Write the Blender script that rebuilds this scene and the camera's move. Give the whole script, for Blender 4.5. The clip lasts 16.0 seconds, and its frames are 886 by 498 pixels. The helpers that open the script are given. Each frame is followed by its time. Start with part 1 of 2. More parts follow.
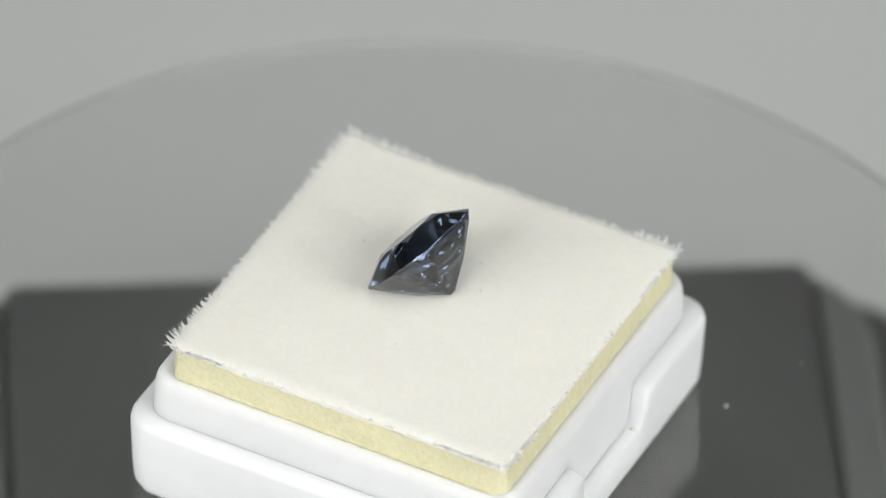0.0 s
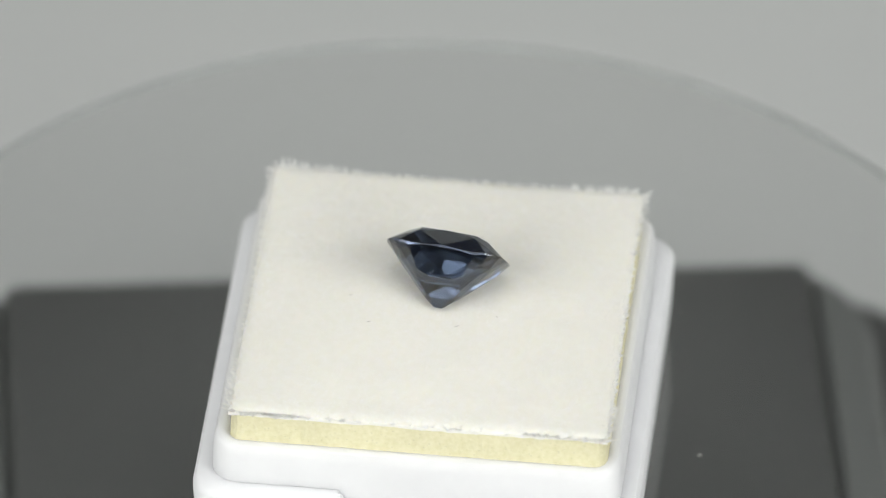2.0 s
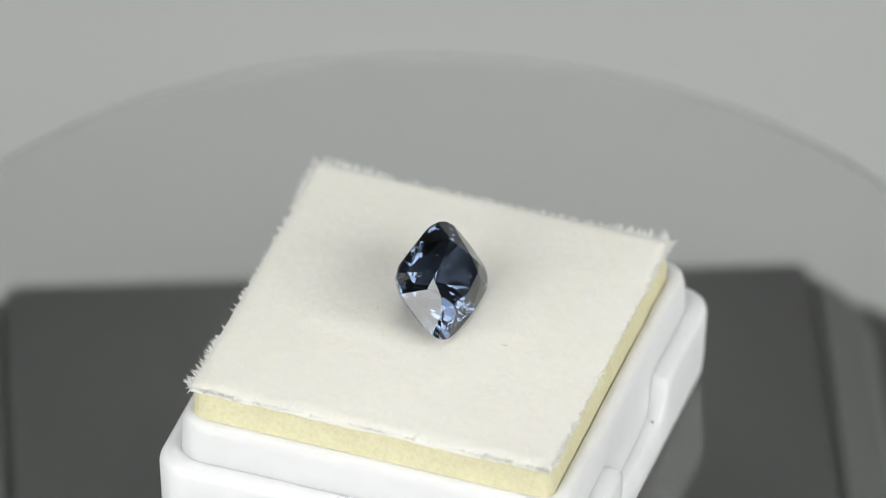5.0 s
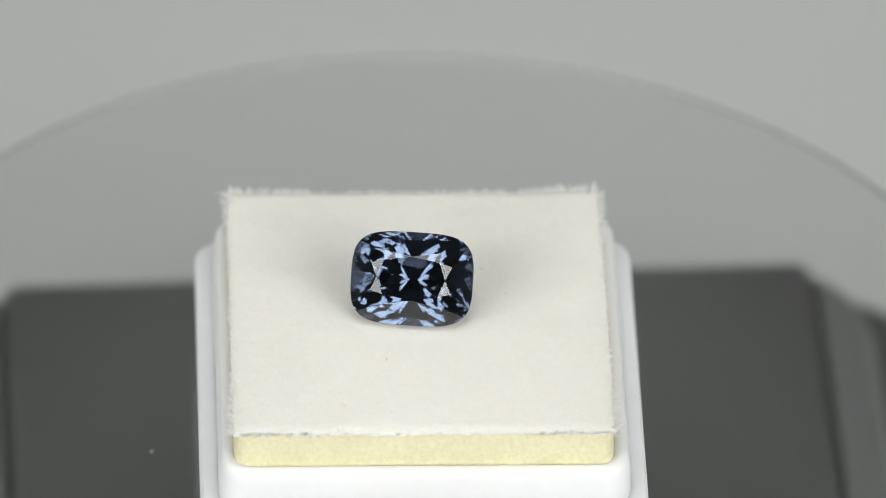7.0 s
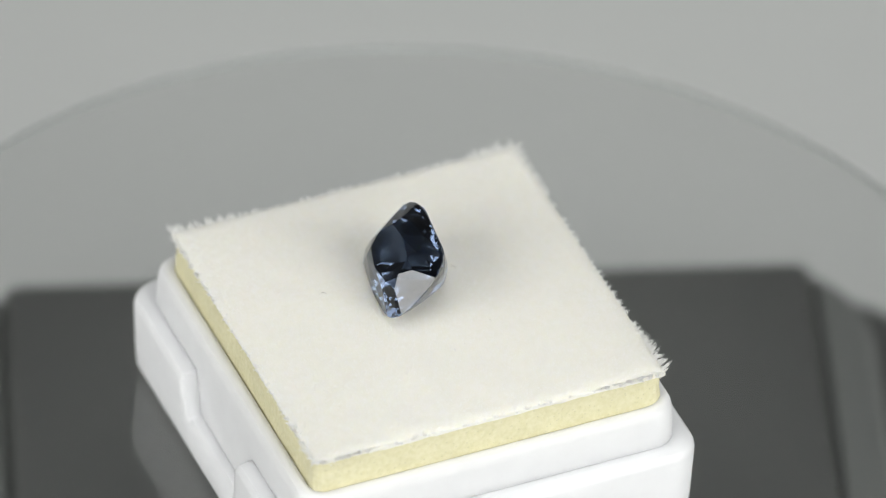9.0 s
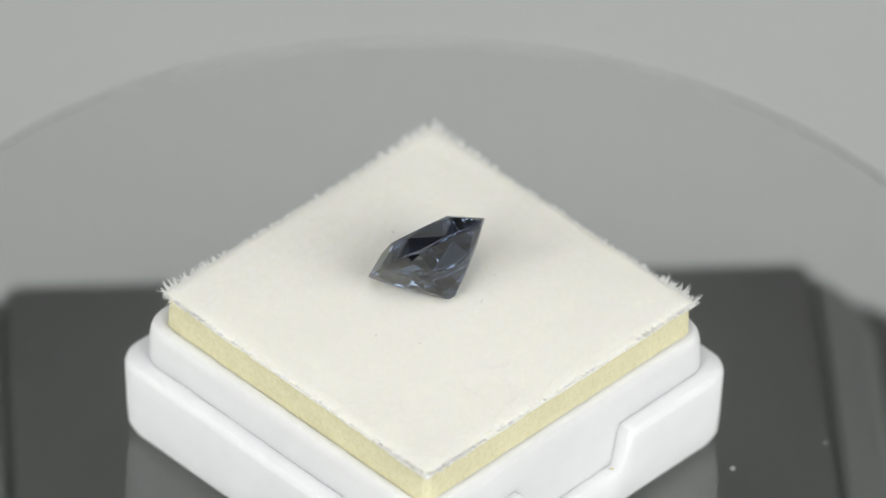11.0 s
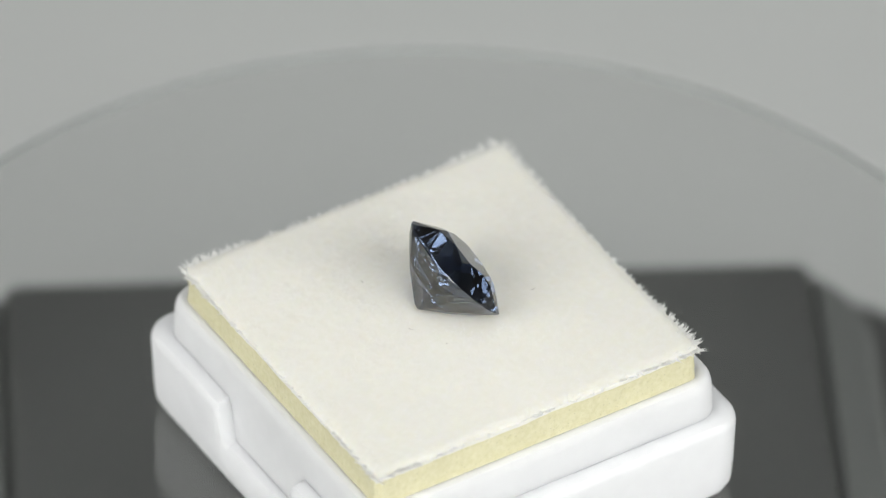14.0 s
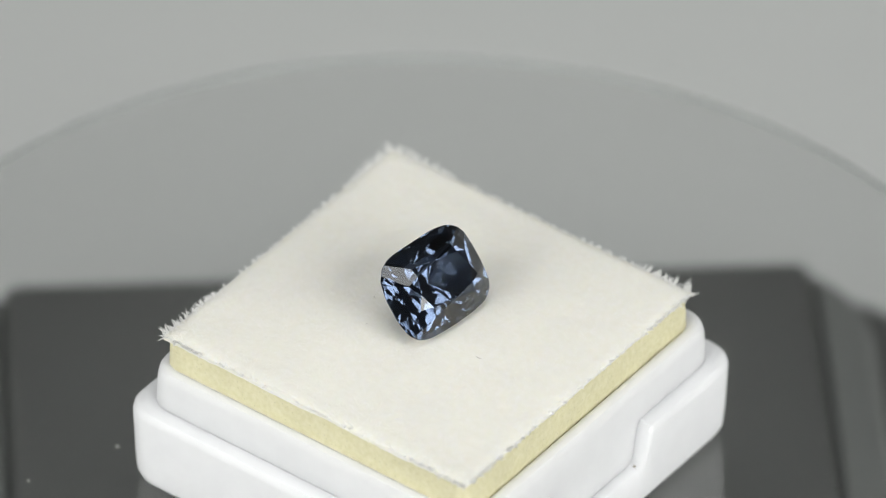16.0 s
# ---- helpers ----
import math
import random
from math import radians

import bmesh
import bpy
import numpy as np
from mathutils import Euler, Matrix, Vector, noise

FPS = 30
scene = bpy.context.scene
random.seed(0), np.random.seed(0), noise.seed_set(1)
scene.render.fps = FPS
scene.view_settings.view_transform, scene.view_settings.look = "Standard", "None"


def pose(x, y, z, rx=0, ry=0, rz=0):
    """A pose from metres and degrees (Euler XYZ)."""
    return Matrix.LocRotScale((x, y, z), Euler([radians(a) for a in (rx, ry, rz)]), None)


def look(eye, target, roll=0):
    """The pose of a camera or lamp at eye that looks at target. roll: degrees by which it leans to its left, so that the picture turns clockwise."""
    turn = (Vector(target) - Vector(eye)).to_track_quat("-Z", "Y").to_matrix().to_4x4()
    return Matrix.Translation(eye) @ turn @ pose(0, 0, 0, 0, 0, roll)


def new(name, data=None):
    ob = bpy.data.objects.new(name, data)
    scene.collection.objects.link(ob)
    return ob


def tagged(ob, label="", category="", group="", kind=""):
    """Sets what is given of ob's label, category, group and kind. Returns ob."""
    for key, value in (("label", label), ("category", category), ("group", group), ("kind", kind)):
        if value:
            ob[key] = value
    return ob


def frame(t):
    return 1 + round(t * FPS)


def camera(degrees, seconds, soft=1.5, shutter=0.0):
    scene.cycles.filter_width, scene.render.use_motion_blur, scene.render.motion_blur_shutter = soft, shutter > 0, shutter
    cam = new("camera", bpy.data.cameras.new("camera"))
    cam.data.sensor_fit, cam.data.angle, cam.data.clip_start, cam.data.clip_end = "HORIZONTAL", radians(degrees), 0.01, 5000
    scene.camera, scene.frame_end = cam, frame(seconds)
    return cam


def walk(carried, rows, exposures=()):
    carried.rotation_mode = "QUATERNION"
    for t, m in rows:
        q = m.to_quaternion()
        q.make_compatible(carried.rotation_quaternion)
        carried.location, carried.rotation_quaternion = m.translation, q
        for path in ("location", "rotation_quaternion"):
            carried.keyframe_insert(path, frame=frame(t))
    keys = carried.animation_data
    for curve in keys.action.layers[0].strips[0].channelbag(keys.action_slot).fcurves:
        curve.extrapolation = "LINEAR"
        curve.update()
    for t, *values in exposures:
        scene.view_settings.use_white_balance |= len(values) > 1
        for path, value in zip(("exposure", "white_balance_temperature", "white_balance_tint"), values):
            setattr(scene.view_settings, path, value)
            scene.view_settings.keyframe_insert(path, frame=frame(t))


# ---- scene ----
MM = 0.001
SPIN = 34.34            # degrees a second, clockwise from above
LIFT = 65.0             # height of the turning frame's origin over the table, mm
FOV, REACH, PITCH, ROLL = 5.08, 739.5, 40.09, 1.03
AIM = (1.035, 0.0, LIFT + 2.95)

cam = camera(FOV, 16.0, soft=0.65)
eye = (AIM[0] * MM, -REACH * math.cos(radians(PITCH)) * MM, (AIM[2] + REACH * math.sin(radians(PITCH))) * MM)
stand = look(eye, [v * MM for v in AIM], ROLL)
walk(cam, [(0.0, stand), (16.0, stand)])
cam.data.dof.use_dof = True
cam.data.dof.focus_distance = 0.7375
cam.data.dof.aperture_fstop = 23.0

# ---------------------------------------------------------------- light
world = bpy.data.worlds.new("room_air")
scene.world = world
world.use_nodes = True
world.node_tree.nodes["Background"].inputs[0].default_value = (0.8, 0.85, 0.9, 1)
world.node_tree.nodes["Background"].inputs[1].default_value = 0.05


def softbox(name, azimuth, elevation, reach, width, height, watts, colour):
    lamp = bpy.data.lights.new(name, "AREA")
    lamp.shape, lamp.size, lamp.size_y = "RECTANGLE", width, height
    lamp.energy, lamp.color = watts, colour
    ob = new(name, lamp)
    a, e = radians(azimuth), radians(elevation)
    here = Vector((math.cos(a) * math.cos(e), math.sin(a) * math.cos(e), math.sin(e))) * reach + Vector((0, 0, LIFT * MM))
    ob.matrix_world = look(here, (0, 0, LIFT * MM))
    return ob


softbox("softbox_lamp", -45, 29, 0.80, 0.6, 0.5, 5.05, (0.995, 1.0, 0.975))
softbox("softbox_lamp", -136, 29, 0.80, 0.6, 0.5, 4.5, (0.995, 1.0, 0.975))
# added fill from above, not a fixture; softens the stone's shadow
softbox("overhead_fill", -90, 76, 1.3, 0.7, 0.7, 4.4, (0.97, 0.985, 1.0))


# ---------------------------------------------------------------- materials
def material(name):
    m = bpy.data.materials.new(name)
    m.use_nodes = True
    return m, m.node_tree.nodes, m.node_tree.links, m.node_tree.nodes["Principled BSDF"]


def grained(name, dark, light, scale, rough, bump=0.0, detail=6.0, big=0.0, bigtone=0.9, spec=0.5):
    """Two scales of colour variation, and a fine relief."""
    m, n, l, b = material(name)
    co = n.new("ShaderNodeTexCoord")
    fine = n.new("ShaderNodeTexNoise")
    fine.inputs["Scale"].default_value, fine.inputs["Detail"].default_value = scale, detail
    l.new(co.outputs["Object"], fine.inputs["Vector"])
    ramp = n.new("ShaderNodeValToRGB")
    ramp.color_ramp.elements[0].position, ramp.color_ramp.elements[1].position = 0.3, 0.7
    ramp.color_ramp.elements[0].color, ramp.color_ramp.elements[1].color = (*dark, 1), (*light, 1)
    l.new(fine.outputs["Fac"], ramp.inputs[0])
    out = ramp.outputs[0]
    if big:
        wide = n.new("ShaderNodeTexNoise")
        wide.inputs["Scale"].default_value, wide.inputs["Detail"].default_value = big, 3.0
        l.new(co.outputs["Object"], wide.inputs["Vector"])
        span = n.new("ShaderNodeMapRange")
        span.inputs["From Min"].default_value, span.inputs["From Max"].default_value = 0.35, 0.65
        span.inputs["To Min"].default_value, span.inputs["To Max"].default_value = bigtone, 1.0
        l.new(wide.outputs["Fac"], span.inputs["Value"])
        mix = n.new("ShaderNodeVectorMath")
        mix.operation = "SCALE"
        l.new(out, mix.inputs[0])
        l.new(span.outputs[0], mix.inputs["Scale"])
        out = mix.outputs[0]
    l.new(out, b.inputs["Base Color"])
    b.inputs["Roughness"].default_value = rough
    b.inputs["Specular IOR Level"].default_value = spec
    if bump:
        bp = n.new("ShaderNodeBump")
        bp.inputs["Strength"].default_value, bp.inputs["Distance"].default_value = bump, 0.0002
        l.new(fine.outputs["Fac"], bp.inputs["Height"])
        l.new(bp.outputs[0], b.inputs["Normal"])
    return m


PAPER = grained("grey_paper", (0.515, 0.528, 0.517), (0.545, 0.558, 0.547), 900, 0.8, 0.1, big=9, bigtone=0.93)
WALL = grained("wall_paint", (0.36, 0.36, 0.36), (0.40, 0.40, 0.40), 40, 0.8, big=1.5)
CHARCOAL = grained("charcoal_plastic", (0.067, 0.069, 0.066), (0.079, 0.081, 0.077), 1500, 0.45, 0.15, big=40)
GREYTRIM = grained("grey_plastic", (0.12, 0.126, 0.12), (0.145, 0.15, 0.145), 1500, 0.4, 0.1, big=40)
WHITE = grained("white_plastic", (0.80, 0.805, 0.82), (0.825, 0.83, 0.845), 500, 0.42, 0.03, big=120, bigtone=0.98)
milky = WHITE.node_tree.nodes["Principled BSDF"]
milky.inputs["Subsurface Weight"].default_value = 0.7
milky.inputs["Subsurface Radius"].default_value = (1.0, 1.0, 1.0)
milky.inputs["Subsurface Scale"].default_value = 0.0025
FOAM = grained("yellow_foam", (0.72, 0.68, 0.43), (0.79, 0.75, 0.53), 2600, 0.85, 0.4, big=300, bigtone=0.95, spec=0.2)
pores = FOAM.node_tree
cells = pores.nodes.new("ShaderNodeTexVoronoi")
cells.inputs["Scale"].default_value = 2400
spot = pores.nodes.new("ShaderNodeMapRange")
spot.inputs["From Min"].default_value, spot.inputs["From Max"].default_value = 0.05, 0.22
spot.inputs["To Min"].default_value, spot.inputs["To Max"].default_value = 0.86, 1.0
dim = pores.nodes.new("ShaderNodeVectorMath")
dim.operation = "SCALE"
surface = pores.nodes["Principled BSDF"].inputs["Base Color"]
pores.links.new(pores.nodes["Texture Coordinate"].outputs["Object"], cells.inputs["Vector"])
pores.links.new(cells.outputs["Distance"], spot.inputs["Value"])
pores.links.new(surface.links[0].from_socket, dim.inputs[0])
pores.links.new(spot.outputs[0], dim.inputs["Scale"])
pores.links.new(dim.outputs[0], surface)
FLOCK = grained("white_flock", (0.86, 0.845, 0.765), (0.885, 0.87, 0.81), 1800, 0.95, 0.25, big=150, bigtone=0.98, spec=0.1)
deep = FLOCK.node_tree.nodes["Principled BSDF"]
deep.inputs["Subsurface Weight"].default_value = 0.2
deep.inputs["Subsurface Radius"].default_value = (1.0, 0.85, 0.5)
deep.inputs["Subsurface Scale"].default_value = 0.0007


def fibre_material():
    """Thin white threads that pass half of the light on."""
    m, n, l, b = material("white_fibre")
    grain = n.new("ShaderNodeTexNoise")
    grain.inputs["Scale"].default_value = 700
    ramp = n.new("ShaderNodeValToRGB")
    ramp.color_ramp.elements[0].color, ramp.color_ramp.elements[1].color = (0.91, 0.908, 0.89, 1), (0.945, 0.943, 0.93, 1)
    co = n.new("ShaderNodeTexCoord")
    l.new(co.outputs["Object"], grain.inputs["Vector"])
    l.new(grain.outputs["Fac"], ramp.inputs[0])
    glow, both = n.new("ShaderNodeBsdfTranslucent"), n.new("ShaderNodeMixShader")
    l.new(ramp.outputs[0], b.inputs["Base Color"])
    l.new(ramp.outputs[0], glow.inputs["Color"])
    b.inputs["Roughness"].default_value, b.inputs["Specular IOR Level"].default_value = 0.9, 0.1
    both.inputs[0].default_value = 0.5
    l.new(b.outputs[0], both.inputs[1])
    l.new(glow.outputs[0], both.inputs[2])
    l.new(both.outputs[0], n["Material Output"].inputs["Surface"])
    return m


FIBRE = fibre_material()
DUST = grained("dust", (0.3, 0.3, 0.28), (0.5, 0.5, 0.47), 900, 0.9)


def acrylic():
    m, n, l, b = material("clear_acrylic")
    b.inputs["Base Color"].default_value = (0.955, 0.962, 0.955, 1)
    b.inputs["Transmission Weight"].default_value = 1.0
    b.inputs["IOR"].default_value = 1.58
    b.inputs["Roughness"].default_value = 0.012
    return m


def spinel():
    m, n, l, b = material("blue_spinel")
    b.inputs["Base Color"].default_value = (0.086, 0.117, 0.184, 1)
    b.inputs["Transmission Weight"].default_value = 1.0
    b.inputs["IOR"].default_value = 1.74
    b.inputs["Roughness"].default_value = 0.0
    return m


def girdle_glass():
    m, n, l, b = material("ground_girdle")
    b.inputs["Base Color"].default_value = (0.16, 0.19, 0.27, 1)
    b.inputs["Transmission Weight"].default_value = 0.9
    b.inputs["IOR"].default_value = 1.74
    b.inputs["Roughness"].default_value = 0.22
    return m


def shaded_rim():
    m, n, l, b = material("shaded_acrylic_edge")
    # matte grey imitates the dark that a clear edge refracts
    b.inputs["Base Color"].default_value = (0.27, 0.285, 0.275, 1)
    b.inputs["Transmission Weight"].default_value = 0.5
    b.inputs["IOR"].default_value = 1.3
    b.inputs["Roughness"].default_value = 0.7
    b.inputs["Specular IOR Level"].default_value = 0.2
    return m


ACRYLIC, SPINEL, SHADED_RIM, GIRDLE = acrylic(), spinel(), shaded_rim(), girdle_glass()


# ---------------------------------------------------------------- shaping helpers (local units: mm)
def mesh_of(name, bm, mat, smooth=False):
    me = bpy.data.meshes.new(name)
    bmesh.ops.scale(bm, vec=(MM, MM, MM), verts=bm.verts)
    bm.normal_update()
    bm.to_mesh(me)
    bm.free()
    me.materials.append(mat)
    for p in me.polygons:
        p.use_smooth = smooth
    return me


def part(name, bm, mat, parent, label="", smooth=False):
    ob = new(name, mesh_of(name, bm, mat, smooth))
    ob.parent = parent
    return tagged(ob, label=label)


def empty(name, m=None):
    ob = new(name)
    ob.empty_display_size = 0.005
    if m is not None:
        ob.matrix_world = m
    return ob


def rounded(half, r, z, side=14, turn=6, half_y=None):
    """A ring of points round a square with rounded corners."""
    hy = half if half_y is None else half_y
    pts = []
    for k in range(4):
        cx, cy = (half - r, hy - r) if k % 2 == 0 else (hy - r, half - r)
        for i in range(turn):
            a = math.pi / 2 * i / turn
            x, y = cx + r * math.cos(a), cy + r * math.sin(a)
            for _ in range(k):
                x, y = -y, x
            pts.append((x, y))
        x0, y0 = cx, cy + r
        x1, y1 = -cx, cy + r
        for i in range(side):
            f = i / side
            x, y = x0 + (x1 - x0) * f, y0
            for _ in range(k):
                x, y = -y, x
            pts.append((x, y))
    return [Vector((x, y, z)) for x, y in pts]


def loft(rings, close_first=True, close_last=True):
    bm = bmesh.new()
    loops = [[bm.verts.new(v) for v in ring] for ring in rings]
    n = len(loops[0])
    for a, b in zip(loops, loops[1:]):
        for i in range(n):
            j = (i + 1) % n
            bm.faces.new((a[i], a[j], b[j], b[i]))
    if close_first:
        bm.faces.new(list(reversed(loops[0])))
    if close_last:
        bm.faces.new(loops[-1])
    bmesh.ops.recalc_face_normals(bm, faces=bm.faces)
    return bm


def disc_rings(profile, n=160):
    return [[Vector((r * math.cos(2 * math.pi * i / n), r * math.sin(2 * math.pi * i / n), z)) for i in range(n)] for r, z in profile]


def box_bm(x0, x1, y0, y1, z0, z1):
    bm = bmesh.new()
    bmesh.ops.create_cube(bm, size=1.0)
    for v in bm.verts:
        v.co = Vector((x0 if v.co.x < 0 else x1, y0 if v.co.y < 0 else y1, z0 if v.co.z < 0 else z1))
    return bm


def structure(name, bm, mat, label, smooth=False):
    return tagged(new(name, mesh_of(name, bm, mat, smooth)), label=label, kind="structure")


# ---------------------------------------------------------------- the room and the table
def build_room():
    w = 1600
    structure("floor", box_bm(-w, w, -w, w, -780, -740), WALL, "plain grey floor of the room")
    structure("ceiling", box_bm(-w, w, -w, w, 1700, 1740), WALL, "plain grey ceiling of the room")
    structure("wall_north", box_bm(-w, w, w, w + 60, -740, 1700), WALL, "plain grey painted wall")
    structure("wall_south", box_bm(-w, w, -w - 60, -w, -740, 1700), WALL, "plain grey painted wall")
    structure("wall_east", box_bm(w, w + 60, -w, w, -740, 1700), WALL, "plain grey painted wall")
    structure("wall_west", box_bm(-w - 60, -w, -w, w, -740, 1700), WALL, "plain grey painted wall")


def build_table():
    table = tagged(empty("table"), "wide table under a sheet of grey paper", "table")
    bm = box_bm(-700, 700, -300, 600, -30, -0.6)
    part("tabletop", bm, WALL, table)
    for sx in (-650, 650):
        for sy in (-260, 560):
            part("leg", box_bm(sx - 25, sx + 25, sy - 25, sy + 25, -740, -30), WALL, table)
    line = [(-290, 0.0), (330, 0.0)]
    line += [(330 + 160 * math.sin(a), 160 - 160 * math.cos(a)) for a in [math.pi / 2 * i / 24 for i in range(1, 25)]]
    line += [(490, 250)]
    back = [(y, z - 0.4) if y < 331 else (y + 0.4, z) for y, z in line]
    bm = bmesh.new()
    cross = line + back[::-1]
    ends = [[bm.verts.new((x, y, z)) for y, z in cross] for x in (-480, 480)]
    n = len(cross)
    for i in range(n):
        k = (i + 1) % n
        bm.faces.new((ends[0][i], ends[1][i], ends[1][k], ends[0][k]))
    bm.faces.new(ends[0])
    bm.faces.new(ends[1][::-1])
    bmesh.ops.recalc_face_normals(bm, faces=bm.faces)
    structure("backdrop", bm, PAPER, "smooth light grey paper backdrop on the table")


build_room()
build_table()


# ---------------------------------------------------------------- the turntable
TILT = pose(0, 0, 0, 0.7, 0.4, 0)
FLOOR_MM = -16.1        # top of the disc in the turning frame
BASE_TOP = -40.0


def build_base():
    base = tagged(empty("turntable"), "charcoal plastic turntable with a round clear acrylic disc", "turntable")
    t = LIFT + BASE_TOP
    yaw = Matrix.Rotation(radians(4.2), 4, "Z")

    def put(rings):
        bm = loft(rings)
        bmesh.ops.transform(bm, matrix=yaw, verts=bm.verts)
        return bm
    shift = Vector((1.65, 0.0, 0))

    def ring(hx, hy, r, z):
        return [v + shift for v in slab(hx, hy, r, z)]
    part("top_panel", put([ring(32.4, 47.2, 1.2, t - 3), ring(32.4, 47.2, 1.2, t - 0.4), ring(32.1, 46.9, 1.0, t)]), CHARCOAL, base)
    part("bevel", put([ring(37.5, 50.0, 9, t - 9), ring(37.2, 48.6, 9, t - 2.4), ring(36.4, 48.0, 8, t - 1.3), ring(33.2, 47.7, 4, t - 0.9), ring(32.9, 47.6, 2.8, t - 1.1), ring(32.8, 47.5, 2.7, t - 4)]), GREYTRIM, base, "lighter grey sloping edge")
    part("body", put([ring(44.0, 54.0, 12, 0.0), ring(44.5, 54.5, 12, 1.0), ring(44.5, 54.5, 12, t - 10), ring(43.0, 53.0, 12, t - 8.5), ring(37.7, 50.2, 9, t - 8.2), ring(37.5, 50.0, 9, t - 11)]), CHARCOAL, base)
    part("spindle", loft(disc_rings([(7, t - 0.5), (7, LIFT + FLOOR_MM - 2.3)], 40)), CHARCOAL, base)
    return base


def slab(hx, hy, r, z, turn=8):
    pts = []
    for cx, cy, a0 in ((hx - r, hy - r, 0), (r - hx, hy - r, 90), (r - hx, r - hy, 180), (hx - r, r - hy, 270)):
        for i in range(turn + 1):
            a = radians(a0 + 90 * i / turn)
            pts.append(Vector((cx + r * math.cos(a), cy + r * math.sin(a), z)))
    return pts


turntable = build_base()


def build_disc():
    bm = loft(disc_rings([(47.3, -1.2), (47.4, -1.1), (47.4, -0.1), (47.3, 0.0)], 220))
    ob = part("disc", bm, ACRYLIC, turntable, "clear acrylic disc, its rim's refracted darkness painted in grey")
    ob.data.materials.append(SHADED_RIM)
    for p in ob.data.polygons:
        p.material_index = 1 if len(p.vertices) == 4 else 0
    ob.visible_shadow = False
    return ob


turntable_disc = build_disc()


# ---------------------------------------------------------------- the gem box
YAW = -27.0


def build_box():
    box = tagged(empty("gem_box"), "open white plastic gem box with stepped sides", "box")
    base = FLOOR_MM
    lower = [(15.2, 1.6, base), (15.95, 1.9, base + 0.25), (16.3, 2.1, base + 1.0), (16.42, 2.2, base + 2.6), (16.55, 2.3, -9.5), (16.48, 2.3, -9.1), (16.25, 2.2, -8.82), (15.6, 2.0, -8.7),
             (15.0, 1.9, -8.7), (14.5, 1.8, -8.7), (14.5, 1.8, -14.0)]
    rings = []
    for k, (h, r, z) in enumerate(lower):
        ring = rounded(h, r, z - base, 96, 8)
        if 4 <= k <= 9:
            # a thumb notch with steep ends in two of the sides
            for v in ring:
                if abs(v.x) > h - 0.05:
                    s = min(1.0, max(0.0, (5.45 - abs(v.y)) / 1.0))
                    s = s * s * (3 - 2 * s)
                    v.z -= 3.55 * s
                    if k <= 7:
                        v.x -= math.copysign(0.28 * s, v.x)
        rings.append(ring)
    body = part("body", loft(rings), WHITE, box, smooth=True)
    upper = [(15.3, 2.0, -14.4), (15.2, 2.0, -8.5), (15.12, 2.0, -6.3), (15.03, 2.0, -5.75), (14.85, 1.9, -5.42), (14.55, 1.6, -5.3), (14.2, 1.3, -5.36), (13.85, 1.2, -5.65), (13.8, 1.2, -14.4)]
    collar = part("collar", loft([rounded(h, r, z - base, 20, 8) for h, r, z in upper]), WHITE, box, smooth=True)
    for ob in (body, collar):
        ob.data.set_sharp_from_angle(angle=radians(38))
    return box


gem_box = build_box()


# ---------------------------------------------------------------- the foam pad
PAD_Z = -2.47
DOME = 0.70


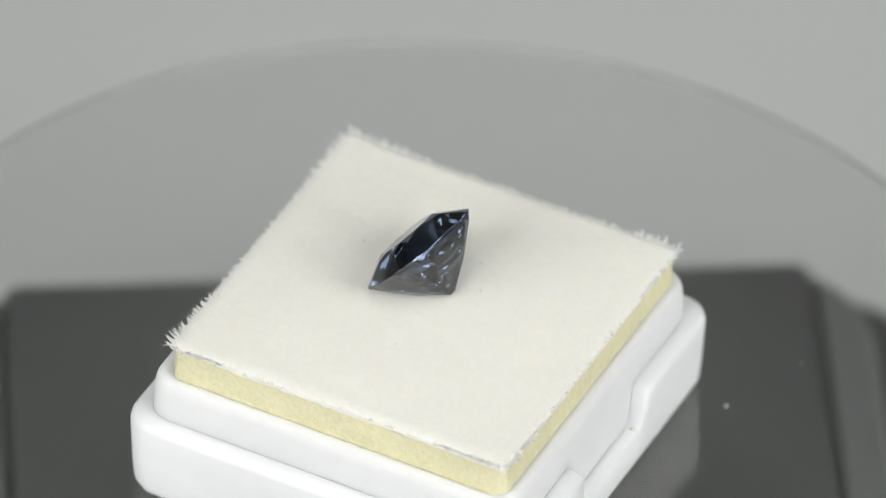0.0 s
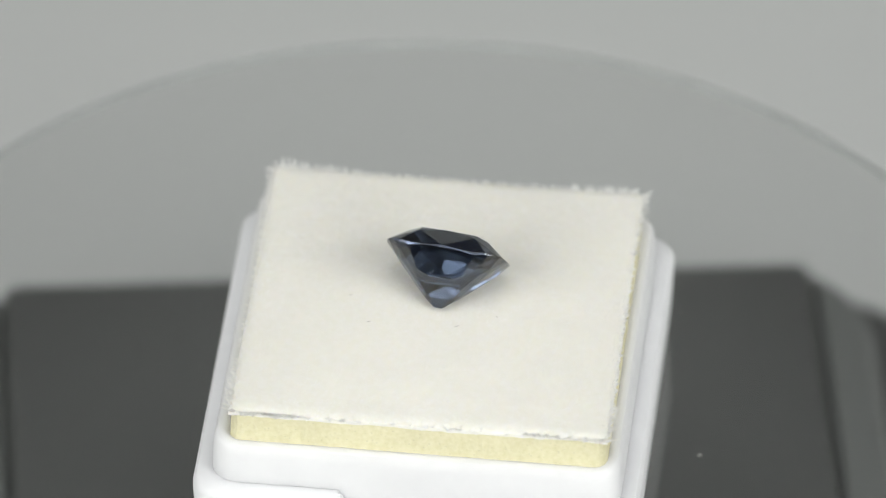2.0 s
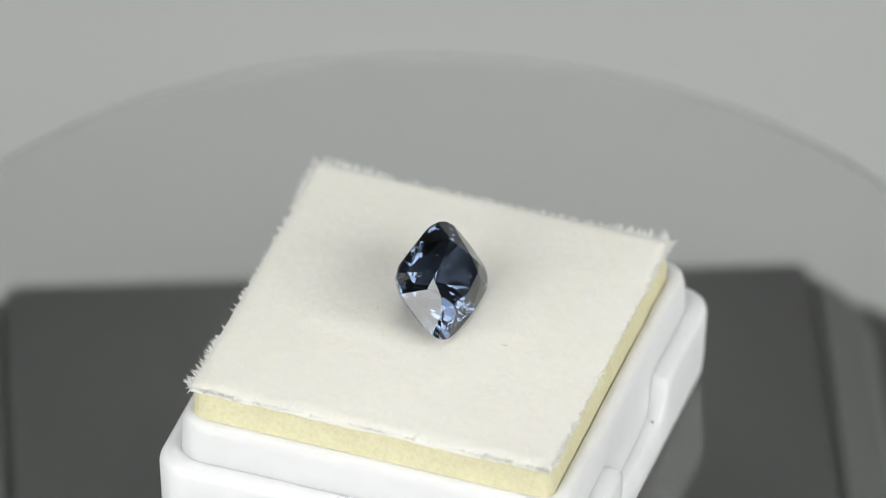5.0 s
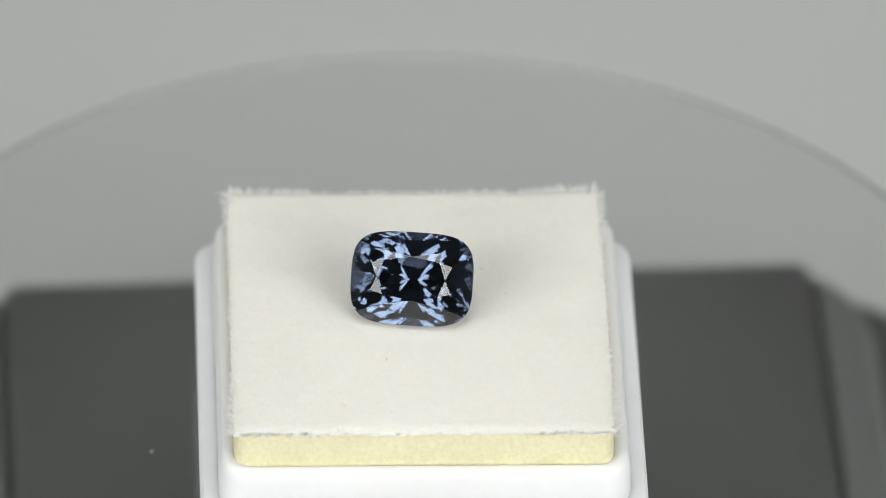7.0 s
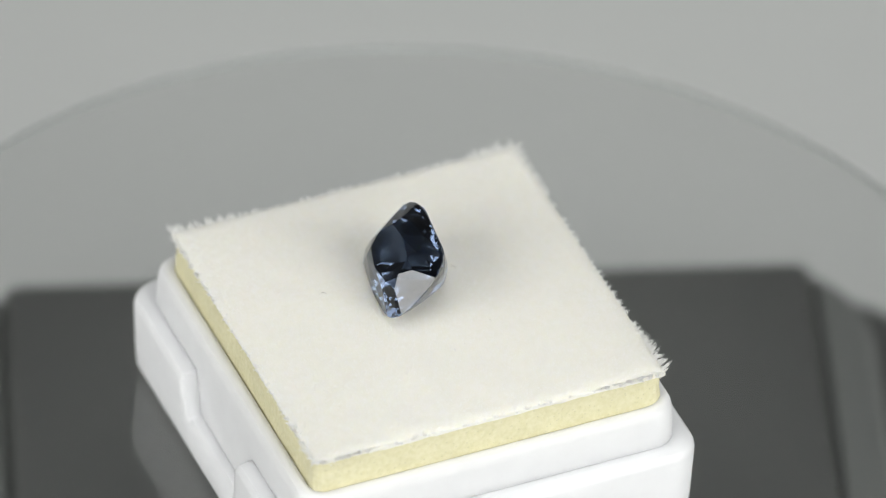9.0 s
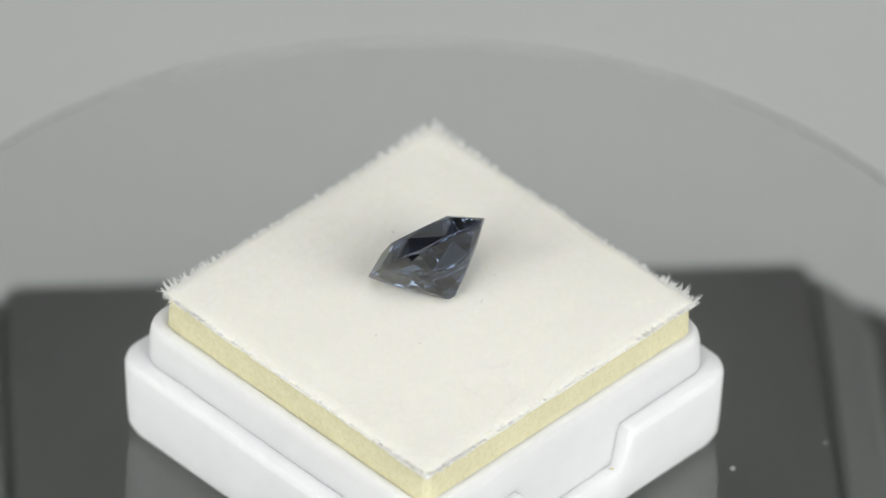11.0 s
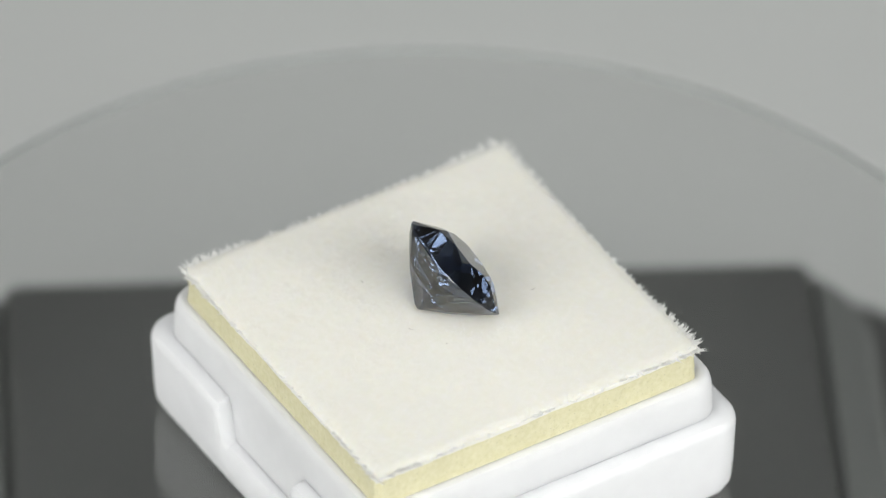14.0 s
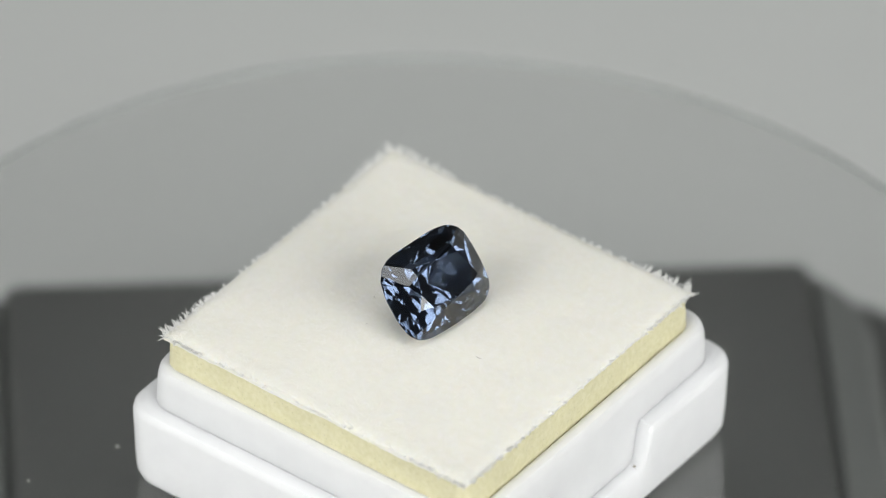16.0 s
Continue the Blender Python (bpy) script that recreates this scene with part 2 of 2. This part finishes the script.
def build_pad():
    pad = tagged(empty("foam_pad"), "square yellow foam pad topped with fluffy white flock", "cushion")
    rnd = random.Random(5)
    h = 13.93
    rings = []
    zs = [-4.6, -3.6, -2.8, -2.0, -1.3, -0.7, -0.3]
    for z, hz in zip(zs, (h + 0.1, h + 0.1, h + 0.06, h + 0.03, h, h, h - 0.05)):
        ring = rounded(hz, 0.9, z, 60, 4)
        for v in ring:
            k = noise.noise(Vector((v.x * 0.9, v.y * 0.9, z * 1.2))) * 0.07 + noise.noise(Vector((v.x * 3, v.y * 3, z * 3))) * 0.03
            v.x += k * v.x / h
            v.y += k * v.y / h
        rings.append(ring)
    part("foam", loft(rings), FOAM, pad, "pale yellow open-cell foam")
    # flock layer with an uneven lower edge and a soft crown
    bm = bmesh.new()
    n = 90
    hf = 13.97

    def height(x, y):
        e = min(hf - abs(x), hf - abs(y))
        z = DOME * (1 - (x / hf) ** 2) * (1 - (y / hf) ** 2)
        z -= 0.16 * max(0.0, 1 - e / 0.8) ** 2
        z += 0.05 * noise.noise(Vector((x * 0.45, y * 0.45, 1.0))) + 0.025 * noise.noise(Vector((x * 1.6, y * 1.6, 4.0)))
        return z
    grid = [[None] * (n + 1) for _ in range(n + 1)]
    for i in range(n + 1):
        for j in range(n + 1):
            x, y = -hf + 2 * hf * i / n, -hf + 2 * hf * j / n
            grid[i][j] = bm.verts.new((x, y, height(x, y)))
    for i in range(n):
        for j in range(n):
            bm.faces.new((grid[i][j], grid[i + 1][j], grid[i + 1][j + 1], grid[i][j + 1]))
    rim = [grid[i][0] for i in range(n)] + [grid[n][j] for j in range(n)] + [grid[n - i][n] for i in range(n)] + [grid[0][n - j] for j in range(n)]
    last = rim
    for k, (grow, drop, wave) in enumerate(((0.03, 0.12, 0.0), (0.05, 0.36, 0.2), (0.06, 0.66, 0.6), (0.04, 1.0, 1.0), (-0.5, 1.03, 1.0))):
        now = []
        for v in rim:
            w = 0.22 * noise.noise(Vector((v.co.x * 0.22, v.co.y * 0.22, 7))) + 0.09 * noise.noise(Vector((v.co.x * 1.5, v.co.y * 1.5, 9)))
            g = 1 + (grow + 0.025 * noise.noise(Vector((v.co.x * 1.2, v.co.y * 1.2, k)))) / hf
            thin = min(1.0, max(0.0, (-v.co.x / hf - 0.9) / 0.1))
            thick = 0.36 - 0.20 * thin
            now.append(bm.verts.new((v.co.x * g, v.co.y * g, v.co.z - drop * thick + w * wave)))
        for i in range(len(rim)):
            m = (i + 1) % len(rim)
            bm.faces.new((last[m], last[i], now[i], now[m]))
        last = now
    bmesh.ops.recalc_face_normals(bm, faces=bm.faces)
    flock = part("flock", bm, FLOCK, pad, "soft white flock surface", smooth=True)
    flock.data.set_sharp_from_angle(angle=radians(72))
    # fibres
    verts, faces = [], []

    def fibre(x, y, z, lean, length, width):
        a = rnd.uniform(0, math.tau)
        sx, sy = math.cos(a) * width, math.sin(a) * width
        k = len(verts)
        tip = Vector((x, y, z)) + lean * length
        mid = Vector((x, y, z)) + lean * length * 0.55 + Vector((0, 0, -0.05 * length))
        verts.extend([(x - sx, y - sy, z), (x + sx, y + sy, z), (mid.x + sx * 0.7, mid.y + sy * 0.7, mid.z), (mid.x - sx * 0.7, mid.y - sy * 0.7, mid.z), tuple(tip)])
        faces.extend([(k, k + 1, k + 2, k + 3), (k + 3, k + 2, k + 4)])
    for _ in range(80000):
        x, y = rnd.uniform(-hf, hf), rnd.uniform(-hf, hf)
        # the nap is brushed towards one side
        lean = Vector((0.1 + rnd.gauss(0, 0.4), 0.65 + rnd.gauss(0, 0.4), 0.6)).normalized()
        fibre(x, y, height(x, y) - 0.06, lean, rnd.uniform(0.16, 0.36), rnd.uniform(0.008, 0.015))
    normals = ((1, 0), (-1, 0), (0, 1), (0, -1))

    def on_edge(side, u, d):
        return ((d, u), (-d, u), (u, d), (u, -d))[side]
    for _ in range(2600):
        side, u = rnd.randrange(4), rnd.uniform(-hf, hf)
        x, y = on_edge(side, u, hf - abs(rnd.gauss(0, 0.25)))
        ox, oy = normals[side]
        lean = Vector((ox * rnd.uniform(0.0, 0.5) + rnd.gauss(0, 0.3), oy * rnd.uniform(0.0, 0.5) + rnd.gauss(0, 0.3), rnd.uniform(0.5, 1.0))).normalized()
        fibre(x, y, height(x, y) - rnd.uniform(0.0, 0.08), lean, rnd.uniform(0.14, 0.3), rnd.uniform(0.012, 0.022))
    # threads that cling together in pointed tufts along the rim
    for _ in range(1000):
        side, u = rnd.randrange(4), rnd.uniform(-hf, hf)
        if abs(u) < 0.6 * hf and rnd.random() < 0.6:
            continue
        ox, oy = normals[side]
        wild = 0.3 * noise.noise(Vector((ox * 9 + oy * 23, u * 0.3, 2.0))) + 0.85 * (abs(u) / hf) ** 2.5
        long = rnd.uniform(0.32, 0.8) * max(0.45, 0.52 + wild)
        along = rnd.gauss(0, 0.45)
        lean = Vector((ox * rnd.uniform(0.5, 1.0) + along * abs(oy), oy * rnd.uniform(0.5, 1.0) + along * abs(ox), rnd.uniform(0.1, 0.8))).normalized()
        x, y = on_edge(side, u, hf)
        tip = Vector((x, y, height(min(hf, max(-hf, x)), min(hf, max(-hf, y))) - 0.05)) + lean * long
        for _ in range(rnd.randrange(7, 14)):
            v = max(-hf, min(hf, u + rnd.gauss(0, 0.12)))
            bx, by = on_edge(side, v, hf - abs(rnd.gauss(0, 0.1)))
            root = Vector((bx, by, height(bx, by) - rnd.uniform(0.0, 0.15)))
            reach = tip + Vector((rnd.gauss(0, 0.05), rnd.gauss(0, 0.05), rnd.gauss(0, 0.05))) - root
            fibre(root.x, root.y, root.z, reach.normalized(), reach.length * rnd.uniform(0.75, 1.1), rnd.uniform(0.016, 0.036))
    me = bpy.data.meshes.new("nap")
    me.from_pydata([(x * MM, y * MM, z * MM) for x, y, z in verts], [], faces)
    me.materials.append(FIBRE)
    ob = new("nap", me)
    ob.parent = pad
    tagged(ob, label="fine white flock fibres standing up", kind="stuff")
    return pad


foam_pad = build_pad()


# ---------------------------------------------------------------- the stone
def cushion(a, b, n, z, angles):
    out = []
    for d in angles:
        c, s = math.cos(radians(d)), math.sin(radians(d))
        r = (abs(c / a) ** n + abs(s / b) ** n) ** (-1 / n)
        out.append((r * c, r * s, z))
    return out


def build_stone():
    a, b, n = 4.53, 3.46, 3.7
    outline = [Vector(p) for p in cushion(a, b, n, 0, [360 * i / 72 for i in range(72)])]

    planes = [((0, 0, 1.47), (0, 0, 1))]
    q = n / (n - 1)
    rim_z = 0.09

    def support(az):
        c, s = abs(math.cos(radians(az))), abs(math.sin(radians(az)))
        return ((a * c) ** q + (b * s) ** q) ** (1 / q)

    def girdle_point(az, z):
        """Where the outline's normal faces az."""
        c, s, h = math.cos(radians(az)), math.sin(radians(az)), support(az)
        return Vector((math.copysign(a * abs(a * c / h) ** (q - 1), c), math.copysign(b * abs(b * s / h) ** (q - 1), s), z))

    def through_three(p, u, v):
        no = (u - p).cross(v - p).normalized()
        if no.z < 0:
            no = -no
        planes.append((tuple(p), tuple(no)))

    def facet(az, slope, reach, z):
        """A facet that faces az, slope degrees off the horizontal, through the point at that reach and height."""
        c, s = math.cos(radians(az)), math.sin(radians(az))
        up = 1 if z > 0 else -1
        planes.append(((c * reach, s * reach, z), (c * math.sin(radians(slope)), s * math.sin(radians(slope)), up * math.cos(radians(slope)))))

    # crown: an eight-cornered table, a main behind each corner, a star on each edge, two halves outside each star
    corner_az = (0, 40, 90, 140, 180, 220, 270, 320)
    table = [Vector((x, y, 1.47)) for x, y in ((2.54, 0), (2.06, 1.28), (0, 1.62), (-2.06, 1.28), (-2.54, 0), (-2.06, -1.28), (0, -1.62), (2.06, -1.28))]
    mains = []
    for az, v in zip(corner_az, table):
        d = Vector((math.cos(radians(az)), math.sin(radians(az)), 0))
        slope = math.atan2(1.47 - rim_z, support(az) - v.dot(d))
        mains.append((v, Vector((d.x * math.sin(slope), d.y * math.sin(slope), math.cos(slope)))))
        planes.append((tuple(v), tuple(mains[-1][1])))
    for k in range(8):
        m = (k + 1) % 8
        (v, p), (w, r) = mains[k], mains[m]
        way = p.cross(r).normalized()
        way = -way if way.z > 0 else way
        # the two mains' common edge starts at the height of the table
        det = p.x * r.y - p.y * r.x
        e, f = p.dot(v) - p.z * 1.47, r.dot(w) - r.z * 1.47
        start = Vector(((e * r.y - f * p.y) / det, (p.x * f - r.x * e) / det, 1.47))
        out = Vector((w.y - v.y, v.x - w.x, 0)).normalized()
        far = 0.80 if k in (0, 3, 4, 7) else 0.72
        tip = start + way * max(0.05, (far - (start - v).dot(out)) / way.dot(out))
        through_three(v, w, tip)
        mid_az = corner_az[k] + ((corner_az[m] - corner_az[k]) % 360) * (0.44 if k % 2 == 0 else 0.56)
        mid = girdle_point(mid_az, rim_z)
        for az in (corner_az[k], corner_az[m]):
            through_three(tip, girdle_point(az, rim_z), mid)

    def tiers(az, steep, flat, keel):
        """Three pavilion steps: at the girdle, between, and at the keel."""
        facet(az, steep, support(az), -rim_z)
        facet(az, flat, keel, -4.13)
        t1, t3 = math.tan(radians(steep)), math.tan(radians(flat))
        x = (4.13 - rim_z - support(az) * t1 + keel * t3) / (t3 - t1)
        mid = (steep + flat) / 2
        facet(az, mid, x - 0.28 / math.sin(radians(mid)), -4.13 + (x - keel) * t3)

    for az in (0, 180):
        tiers(az, 51.7, 40.0, 0.48)
    for az in (90, 270):
        tiers(az, 69.5, 43.0, 0.0)
    for az in (36, 144, 216, 324):
        tiers(az, 50.0, 35.1, 0.42)
    for az in (16, 60, 120, 164, 196, 240, 300, 344):
        facet(az, 66, support(az), -rim_z)
    bm = bmesh.new()
    loops = [[bm.verts.new((p.x, p.y, z)) for p in outline] for z in (-5.0, 2.0)]
    for i in range(72):
        k = (i + 1) % 72
        bm.faces.new((loops[0][i], loops[0][k], loops[1][k], loops[1][i]))
    bm.faces.new(loops[0][::-1])
    bm.faces.new(loops[1])
    for co, no in planes:
        cut = bmesh.ops.bisect_plane(bm, geom=bm.verts[:] + bm.edges[:] + bm.faces[:], dist=1e-5, plane_co=co, plane_no=no, clear_outer=True)
        rim = [e for e in cut["geom_cut"] if isinstance(e, bmesh.types.BMEdge)]
        if len(rim) > 2:
            bmesh.ops.contextual_create(bm, geom=rim)
    quads = lambda q: (q, 180 - q, 180 + q, 360 - q)
    tilts = ((24, 53, 0.10), (50, 57, 0.10), (18, 43, 0.12), (60, 45, 0.12), (8, 58, 0.08), (74, 70, 0.05), (40, 58, 0.09), (82, 44, 0.07), (81, 57, 0.07),
             (6, 41, 0.06), (7, 47, 0.07), (30, 38, 0.08), (44, 44, 0.09), (70, 51, 0.09), (32, 47, 0.09), (14, 50, 0.08), (52, 38, 0.05), (66, 62, 0.06))
    shaves = [(az, slope, depth, -1) for t, slope, depth in tilts for az in quads(t)]
    for az, slope, depth, up in shaves:
        no = Vector((math.cos(radians(az)) * math.sin(radians(slope)), math.sin(radians(az)) * math.sin(radians(slope)), up * math.cos(radians(slope))))
        top = max(bm.verts, key=lambda v: v.co.dot(no)).co.copy()
        cut = bmesh.ops.bisect_plane(bm, geom=bm.verts[:] + bm.edges[:] + bm.faces[:], dist=1e-5, plane_co=top - no * depth, plane_no=no, clear_outer=True)
        rim = [e for e in cut["geom_cut"] if isinstance(e, bmesh.types.BMEdge)]
        if len(rim) > 2:
            bmesh.ops.contextual_create(bm, geom=rim)
    bmesh.ops.remove_doubles(bm, verts=bm.verts[:], dist=0.004)
    bmesh.ops.recalc_face_normals(bm, faces=bm.faces)
    stone = tagged(empty("gemstone"), "cushion-cut blue-grey gemstone lying tilted on the white pad", "gemstone")
    for name in ("crown", "girdle", "pavilion"):
        piece = bm.copy()
        piece.faces.ensure_lookup_table()
        piece.normal_update()
        gone = [f for f in piece.faces if name != ("girdle" if abs(f.normal.z) < 0.02 else "crown" if f.normal.z > 0 else "pavilion")]
        bmesh.ops.delete(piece, geom=gone, context="FACES")
        part(name, piece, GIRDLE if name == "girdle" else SPINEL, stone)
    bm.free()
    return stone


gemstone = build_stone()
STONE = Matrix(((-0.5606, 0.5465, -0.6222, -0.767), (-0.8281, -0.3640, 0.4264, 1.836), (0.0066, 0.7542, 0.6566, 1.331), (0, 0, 0, 1)))


# ---------------------------------------------------------------- lint and dust
CRUMB = grained("foam_crumb", (0.5, 0.46, 0.26), (0.62, 0.57, 0.36), 900, 0.9)
LINT = grained("lint_hair", (0.22, 0.20, 0.16), (0.32, 0.29, 0.24), 900, 0.8)


def build_lint(length, bend, thick):
    """A short bent hair lying on the nap."""
    bm = bmesh.new()
    rings = []
    for i in range(7):
        f = i / 6 - 0.5
        mid = Vector((f * length, bend * length * (f * f * 4 - 1), thick + 0.08 * length * (1 - 4 * f * f)))
        w = thick * (1 - 0.7 * abs(2 * f))
        rings.append([bm.verts.new(mid + Vector((0, w * math.cos(a), w * math.sin(a)))) for a in (0.5, 2.6, 4.7)])
    for p, q in zip(rings, rings[1:]):
        for i in range(3):
            bm.faces.new((p[i], p[(i + 1) % 3], q[(i + 1) % 3], q[i]))
    bm.faces.new(rings[0])
    bm.faces.new(rings[-1][::-1])
    bmesh.ops.recalc_face_normals(bm, faces=bm.faces)
    ob = new("lint", mesh_of("lint", bm, LINT, True))
    return tagged(ob, "tiny dark hair of lint on the white flock", "lint", "lint on the pad")


def build_dust(size, stuff, label, group):
    bm = bmesh.new()
    bmesh.ops.create_icosphere(bm, subdivisions=2, radius=size)
    for v in bm.verts:
        v.co *= 1 + 0.35 * noise.noise(v.co * 3 / size)
        v.co.z = v.co.z * 0.5 + size * 0.4
    ob = new("dust_speck", mesh_of("dust_speck", bm, stuff, True))
    return tagged(ob, label, "dust", group)


def pad_height(x, y):
    """Height of the flock in the turning frame."""
    c, s = math.cos(radians(-YAW)), math.sin(radians(-YAW))
    u, v = c * (x + 0.19) - s * (y - 0.89), s * (x + 0.19) + c * (y - 0.89)
    return PAD_Z + DOME * (1 - (u / 13.97) ** 2) * (1 - (v / 13.97) ** 2) + 0.0122 * y - 0.007 * x


small_things = {}
for x, y, length, turn in ((1.0, -5.1, 0.32, 70), (3.8, 0.8, 0.5, 100), (3.9, 4.02, 0.25, 10), (-4.9, 6.1, 0.5, 150), (-2.32, -5.3, 0.25, 60)):
    small_things[build_lint(length, 0.25, 0.020)] = pose(x * MM, y * MM, (pad_height(x, y) + 0.12) * MM, 0, 0, turn)
for x, y, size in ((22.8, 4.66, 0.2), (28.55, 9.75, 0.14), (8.66, 18.6, 0.16)):
    small_things[build_dust(size, DUST, "pale grain of dust on the clear disc", "dust on the disc")] = TILT @ pose(x * MM, y * MM, FLOOR_MM * MM)
BOX_POSE = TILT @ pose(-0.47 * MM, 0.875 * MM, FLOOR_MM * MM, 0, 0, YAW)
for x, y, z, size, stuff, label in ((-15.72, -4.3, -12.22, 0.13, LINT, "dark grain of dirt in the white box's notch"), (15.72, 4.2, -12.22, 0.12, CRUMB, "yellow crumb of foam in the white box's notch")):
    small_things[build_dust(size, stuff, label, "specks on the box")] = BOX_POSE @ pose(x * MM, y * MM, (z - FLOOR_MM) * MM)


def motions():
    """All that turns with the disc, a row every quarter second."""
    still = Matrix.Translation((0, 0, LIFT * MM))
    local = {
        turntable_disc: TILT @ pose(0, 0, (FLOOR_MM - 0.01) * MM),
        gem_box: BOX_POSE,
        foam_pad: TILT @ pose(-0.19 * MM, 0.89 * MM, PAD_Z * MM, 0, 0, YAW),
    }
    stone = STONE.copy()
    stone.translation = stone.translation * MM
    local[gemstone] = stone
    local.update(small_things)
    for thing, m in local.items():
        walk(thing, [(0.25 * i, still @ pose(0, 0, 0, 0, 0, -SPIN * 0.25 * i) @ m) for i in range(65)])


motions()
